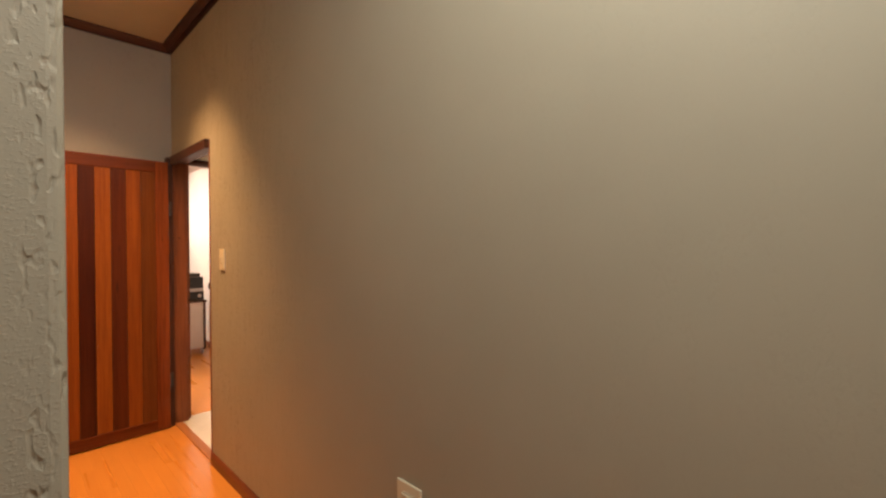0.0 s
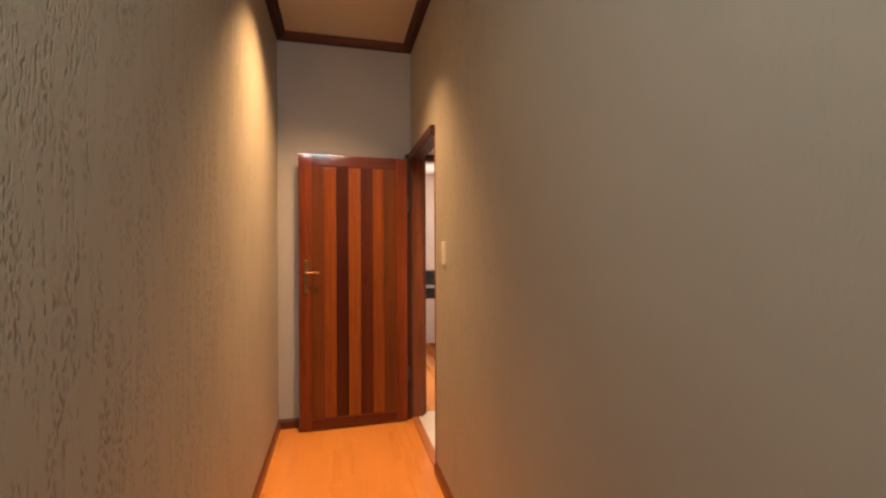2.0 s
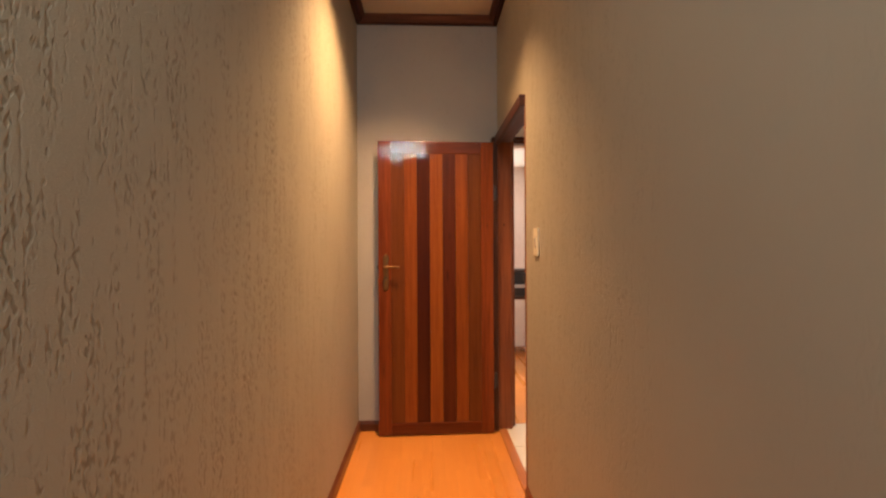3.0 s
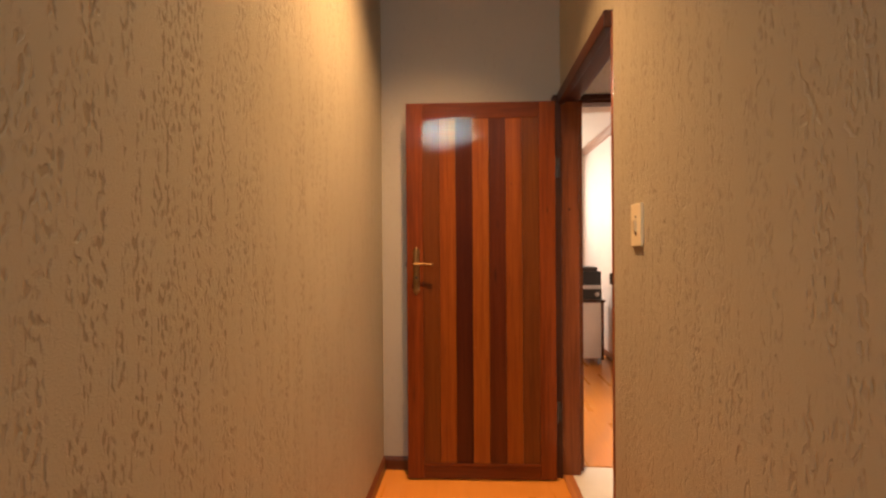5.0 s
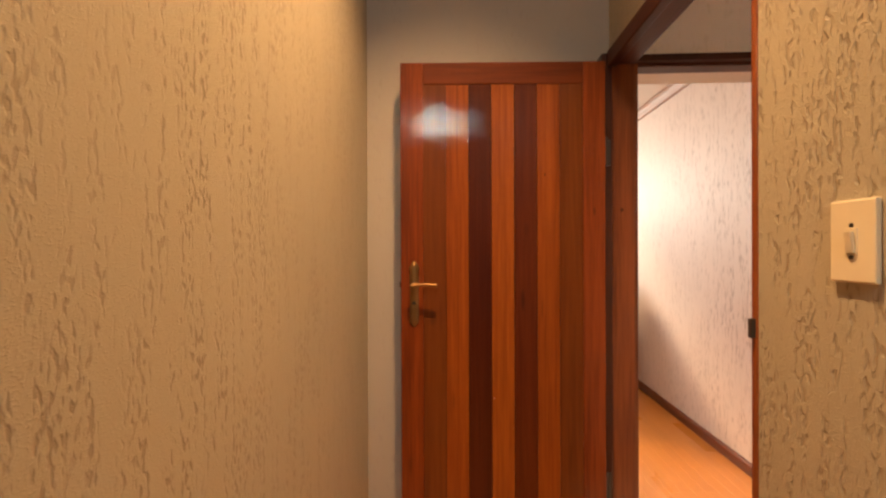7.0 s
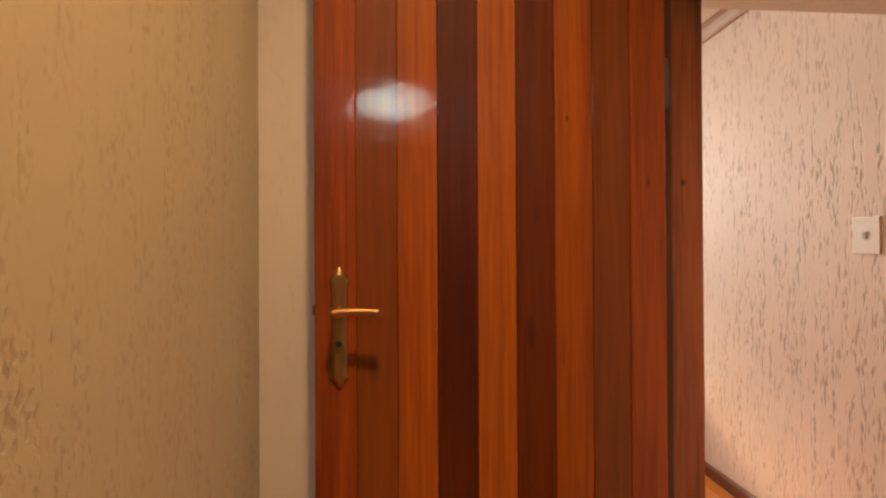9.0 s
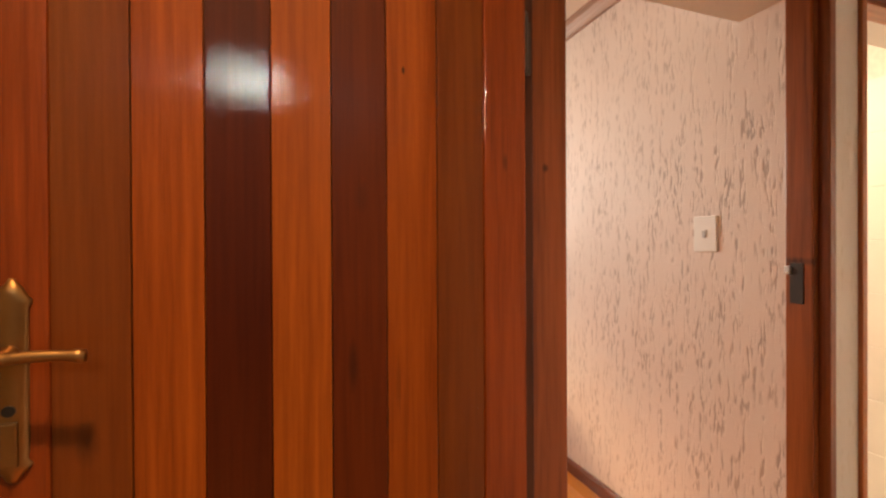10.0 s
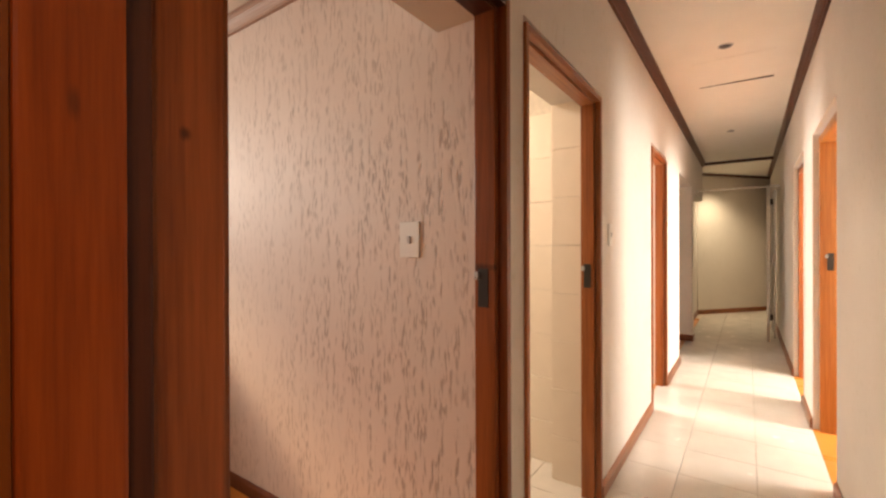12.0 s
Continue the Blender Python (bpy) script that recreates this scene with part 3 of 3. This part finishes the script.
for k in range(13):
    u = k / 12
    x, r = hx - 0.012 + 0.103 * u, 0.0085 - 0.003 * u + (0.0025 if k > 10 else 0)
    ring = [lever.verts.new((x, -0.052 + r * 0.8 * math.cos(a), 1.141 + 0.004 * math.sin(u * 3) + r * math.sin(a))) for a in (2 * math.pi * j / 10 for j in range(10))]
    if prev:
        for j in range(10):
            lever.faces.new((prev[j], prev[(j + 1) % 10], ring[(j + 1) % 10], ring[j]))
    else:
        lever.faces.new(ring[::-1])
    prev = ring
lever.faces.new(prev)
part("lever", lever, BRASS, handle, smooth=True)
part("keyhole", lathe([(0.007, 0), (0.007, 0.002)], pose(hx, -0.0095, 1.072, 90, 0, 0), 12), BLACK, handle, "dark keyhole")
part("keyhole_cover", box(hx - 0.009, hx + 0.009, -0.0125, -0.007, 1.002, 1.058, bevel=0.003), BRASS, handle, "polished keyhole cover", smooth=False)
part("latch", box(-0.006, 0.0, 0.012, 0.028, 1.13, 1.152, bevel=0.002), DARKPLASTIC, door, "dark steel latch bolt")


# ---- wall fittings ----
def switch(name, m, w, h, label, rocker=(0.014, 0.034), screws=True, body=IVORY):
    """Plate in local x (across) and z, sticking out to -y."""
    s = thing(name, label, "light switch" if "switch" in name else "socket")
    s.matrix_world = m
    part("plate", box(-w / 2, w / 2, -0.009, 0, -h / 2, h / 2, bevel=0.003), body, s)
    part("rocker_frame", box(-rocker[0] / 2 - 0.003, rocker[0] / 2 + 0.003, -0.0105, -0.008, -rocker[1] / 2 - 0.003, rocker[1] / 2 + 0.003, bevel=0.0008), body, s)
    r = bmesh.new()
    add_box(r, -rocker[0] / 2, rocker[0] / 2, -0.0145, -0.009, -rocker[1] / 2, rocker[1] / 2, pose(0, -0.001, 0, 7, 0, 0))
    bmesh.ops.bevel(r, geom=r.edges[:], offset=0.0012, segments=2, affect="EDGES")
    part("rocker", r, IVORY if body is IVORY else SILVER, s, "small rocker")
    if screws:
        for z in (-1, 1):
            part("screw", lathe([(0.0035, 0), (0.0035, 0.0015), (0.002, 0.002)], pose(0, -0.009, z * 0.025 * (h / 0.13) * 1.0 if h > 0.1 else z * 0.02, 90, 0, 0), 10), DARKPLASTIC, s, "dark screw head")
    return s


switch("light_switch", pose(XE, 2.602, 1.299, 0, 0, -90), 0.077, 0.126, "ivory plastic light switch on the stippled corridor wall")
switch("wall_socket", pose(XE, 0.915, 0.55, 0, 0, -90), 0.115, 0.115, "ivory plastic wall socket low on the corridor wall", (0.05, 0.05), False)
switch("light_switch", pose(XBED, 4.112, 1.323, 0, 0, -90), 0.095, 0.135, "white plastic light switch on the stippled bedroom wall", (0.014, 0.026), False, WHITE)

switch("light_switch", pose(2.88, YN, 1.36), 0.075, 0.12, "white plastic light switch on the cream hall wall", (0.014, 0.026), False, WHITE)

# ---- bedroom things ----
cab = thing("cabinet", "low white cabinet with a brown top on metal feet", "cabinet")
cab.location = (1.0, 6.1, 0)
CX0, CX1 = -0.45, 0.545
part("body", bevelled(CX0, CX1 - 0.03, -0.19, 0.2, 0.07, 0.655), WHITE, cab)
BROWN = wood("dark_walnut", (0.06, 0.025, 0.014), (0.12, 0.05, 0.026), "z", 0.35)
part("side_panel", bevelled(CX1 - 0.03, CX1, -0.19, 0.2, 0.05, 0.655), BROWN, cab, "dark brown side panel")
part("top", bevelled(CX0 - 0.01, CX1 + 0.01, -0.21, 0.21, 0.655, 0.68), BROWN, cab, "dark brown top")
for k in range(2):
    a = CX0 + 0.005 + k * 0.465
    d = part("door", bevelled(a, a + 0.46, -0.208, -0.19, 0.08, 0.65), WHITE, cab)
    part("knob", lathe([(0.006, 0), (0.006, 0.012), (0.012, 0.016), (0.012, 0.024), (0.008, 0.028)], pose(a + (0.42 if k == 0 else 0.04), -0.208, 0.45, 90, 0, 0), 14), STEEL, d, "steel knob", smooth=True)
for x in (CX0 + 0.04, CX1 - 0.04):
    for y in (-0.16, 0.16):
        part("foot", lathe([(0.016, 0), (0.018, 0.01), (0.018, 0.07)], pose(x, y, 0), 14), STEEL, cab, "brushed metal foot", smooth=True)

hifi = thing("stereo", "black stereo unit with a silver band on the white cabinet", "stereo")
hifi.location = (1.2, 6.06, 0.68)
part("body", bevelled(-0.33, 0.32, -0.16, 0.15, 0.008, 0.115), BLACK, hifi)
part("band", bevelled(-0.33, 0.32, -0.166, -0.14, 0.117, 0.155), SILVER, hifi, "silver band")
part("upper_deck", bevelled(-0.33, 0.318, -0.15, 0.15, 0.117, 0.30), BLACK, hifi)
part("lid", box(-0.30, 0.29, -0.13, 0.14, 0.30, 0.345, bevel=0.015), DARKPLASTIC, hifi)
part("knob", lathe([(0.022, 0), (0.022, 0.012), (0.018, 0.016)], pose(0.27, -0.16, 0.06, 90, 0, 0), 18), SILVER, hifi, "silver volume knob", smooth=True)
for x in (-0.28, 0.28):
    part("foot", lathe([(0.012, 0), (0.012, 0.008)], pose(x, 0, 0), 10), DARKPLASTIC, hifi)

win = tagged(new("window_1"), "bright bedroom window with white frame", "window", kind="structure")
for a, b, c, d in ((-1.2, 1.4, 1.45, 1.5), (-1.2, 1.4, 2.44, 2.48), (-1.2, -1.16, 1.5, 2.44), (1.36, 1.4, 1.5, 2.44), (0.085, 0.115, 1.5, 2.44)):
    part("window_frame", bevelled(a, b, 7.22, 7.27, c, d), WHITE, win)

# ---- lamps that hang under the ceilings ----
def downlight(m, label, lit):
    d = thing("downlight", label, "downlight", "recessed ceiling downlights")
    d.matrix_world = m
    part("ring", lathe([(0.035, -0.001), (0.037, -0.006), (0.043, -0.006), (0.047, -0.0005)], Matrix(), 28), STEEL, d, smooth=True)
    part("reflector", lathe([(0.036, -0.002), (0.036, -0.0005)], Matrix(), 24), DARKPLASTIC, d, "dark recessed lamp")
    return d


downlight(pose(0.15, 2.72, ZA), "small recessed downlight over the end of the corridor", True)
downlight(pose(4.04, 3.2, ZH), "small unlit recessed downlight in the hall ceiling", False)
downlight(pose(6.72, 3.24, ZH), "small unlit recessed downlight in the hall ceiling", False)

# hatch in the hall ceiling, one edge hanging a little
hatch = thing("ceiling_hatch", "off-white ceiling hatch panel with a dark gap at one sagging edge", "hatch")
part("panel", box(4.27, 4.862, 2.885, 3.43, ZH - 0.003, ZH - 0.0005, bevel=0.001), CEIL, hatch)
bm = bmesh.new()
v = [bm.verts.new(p) for x in (4.864, 4.870) for p in ((x, 2.90, ZH), (x, 2.90, ZH - 0.013), (x, 3.42, ZH - 0.005), (x, 3.42, ZH))]
for f in ((0, 1, 2, 3), (7, 6, 5, 4), (0, 4, 5, 1), (1, 5, 6, 2), (2, 6, 7, 3), (3, 7, 4, 0)):
    bm.faces.new([v[k] for k in f])
part("edge", bm, DARKPLASTIC, hatch, "dark open edge")

# steel security gate standing open across the hall
gate = thing("security_gate", "brushed steel security gate standing open against the hall wall", "gate")
part("top_rail", bevelled(7.725, 7.755, YS + 0.02, 3.83, 2.095, 2.12), GATE, gate)
part("post", bevelled(7.72, 7.76, 2.825, 2.862, 0, 2.125), GATE, gate)
part("wall_post", bevelled(7.72, 7.76, 3.83, 3.86, 0, 2.125), GATE, gate)
leaf = part("leaf", boxes([(7.80, 7.83, 2.755, 2.785, 0.04, 2.06), (8.58, 8.61, 2.755, 2.785, 0.04, 2.06), (7.83, 8.58, 2.757, 2.783, 0.04, 0.075), (7.83, 8.58, 2.757, 2.783, 2.025, 2.06), (7.83, 8.58, 2.757, 2.783, 1.0, 1.03)], 0.003), GATE, gate)
for k in range(6):
    part("bar", lathe([(0.007, 0.075), (0.007, 2.025)], pose(7.93 + k * 0.11, 2.77, 0), 8), GATE, leaf, smooth=True)
for z in (0.33, 1.9):
    part("hinge", bevelled(7.755, 7.80, 2.79, 2.84, z - 0.04, z + 0.04), DARKPLASTIC, gate, "dark steel hinge block")
part("lock_box", bevelled(7.79, 7.84, 2.785, 2.815, 1.02, 1.16), GATE, leaf, "steel lock box")
part("lever", box(7.74, 7.83, 2.82, 2.835, 1.085, 1.105, bevel=0.004), BRASS, leaf, "brass lever")


# wall tiles of the bathroom's door reveal and side wall
def wall_tiles(parent, x, y0, y1, size_y, rows, thick=0.008):
    cache = {}
    for k in range(len(rows) - 1):
        y = y0
        while y < y1 - 0.01:
            b = min(y + size_y, y1)
            key = (round(b - y, 3), round(rows[k + 1] - rows[k], 3))
            if key not in cache:
                cache[key] = mesh_of("tile", box(-thick, 0, 0.001, key[0] - 0.001, 0.001, key[1] - 0.001, bevel=0.0012, segments=1), WALLTILE)
            ob = new("tile", cache[key])
            ob.parent, ob.location = parent, (x, y, rows[k])
            y = b


LEVELS = [0.0] + [0.244 + 0.2645 * k for k in range(8)]
pier = structure("reveal_bathroom", box(2.743, 2.80, 3.785, YB + 0.005, 0, 2.36), GROUT, "cream tiled reveal of the bathroom doorway", "wall")
wall_tiles(pier, 2.743, 3.785, YB + 0.005, 0.2, LEVELS)
bw = structure("wall_bathroom_tiled", box(2.908, 2.915, YB + 0.005, 5.2, 0, 2.36), GROUT, "cream tiled bathroom wall", "wall")
wall_tiles(bw, 2.908, YB + 0.005, 5.2, 0.33, LEVELS)

# ---- floors, piece by piece ----
fl = structure("floor_corridor", box(-2.0, 0.66, -2.0, YN, -0.03, -0.012), GROUT, "orange laminate strip floor of the corridor", "floor")
laminate_floor(fl, XW, 0.655, 1.6, YN, 3)
structure("floor_entry", boxes([(XW, 0.655, -2.0, 1.599, -0.012, 0.0), (-2.0, XW, -2.0, 0.34, -0.012, 0.0)]), LAMINATE, "orange laminate floor of the entry", "floor")
fb = structure("floor_bedroom", box(-2.0, XBED, 3.70, 7.2, -0.03, -0.012), GROUT, "orange laminate strip floor of the bedroom", "floor")
laminate_floor(fb, 0.75, XBED, 3.775, 6.4, 7)
structure("floor_bedroom_rest", boxes([(-2.0, 0.749, 3.97, 7.2, -0.012, 0.0), (0.75, XBED, 6.401, 7.2, -0.012, 0.0)]), LAMINATE, "orange laminate floor of the bedroom", "floor")
fh = structure("floor_hall", box(0.66, 12.0, 0.5, YN, -0.03, -0.012), GROUT, "cream ceramic tile floor of the hall", "floor")
tile_floor(fh, 0.70, 11.5, YS, 3.775, 3.2, 3.035, 0.365, TILE, 0.0022)
fo = structure("floor_bathroom", box(1.70, 2.90, 3.775, 6.0, -0.03, -0.012), GROUT, "cream tile floor of the bathroom", "floor")
tile_floor(fo, 1.70, 2.90, 3.775, 5.6, 1.7, 3.775, 0.3, TILE)
structure("floor_side_rooms", boxes([(3.1, 9.4, 3.775, 6.0, -0.012, 0.0), (2.6, 7.0, 0.5, YS, -0.012, 0.0)]), LAMINATE, "laminate floor of the side rooms", "floor")
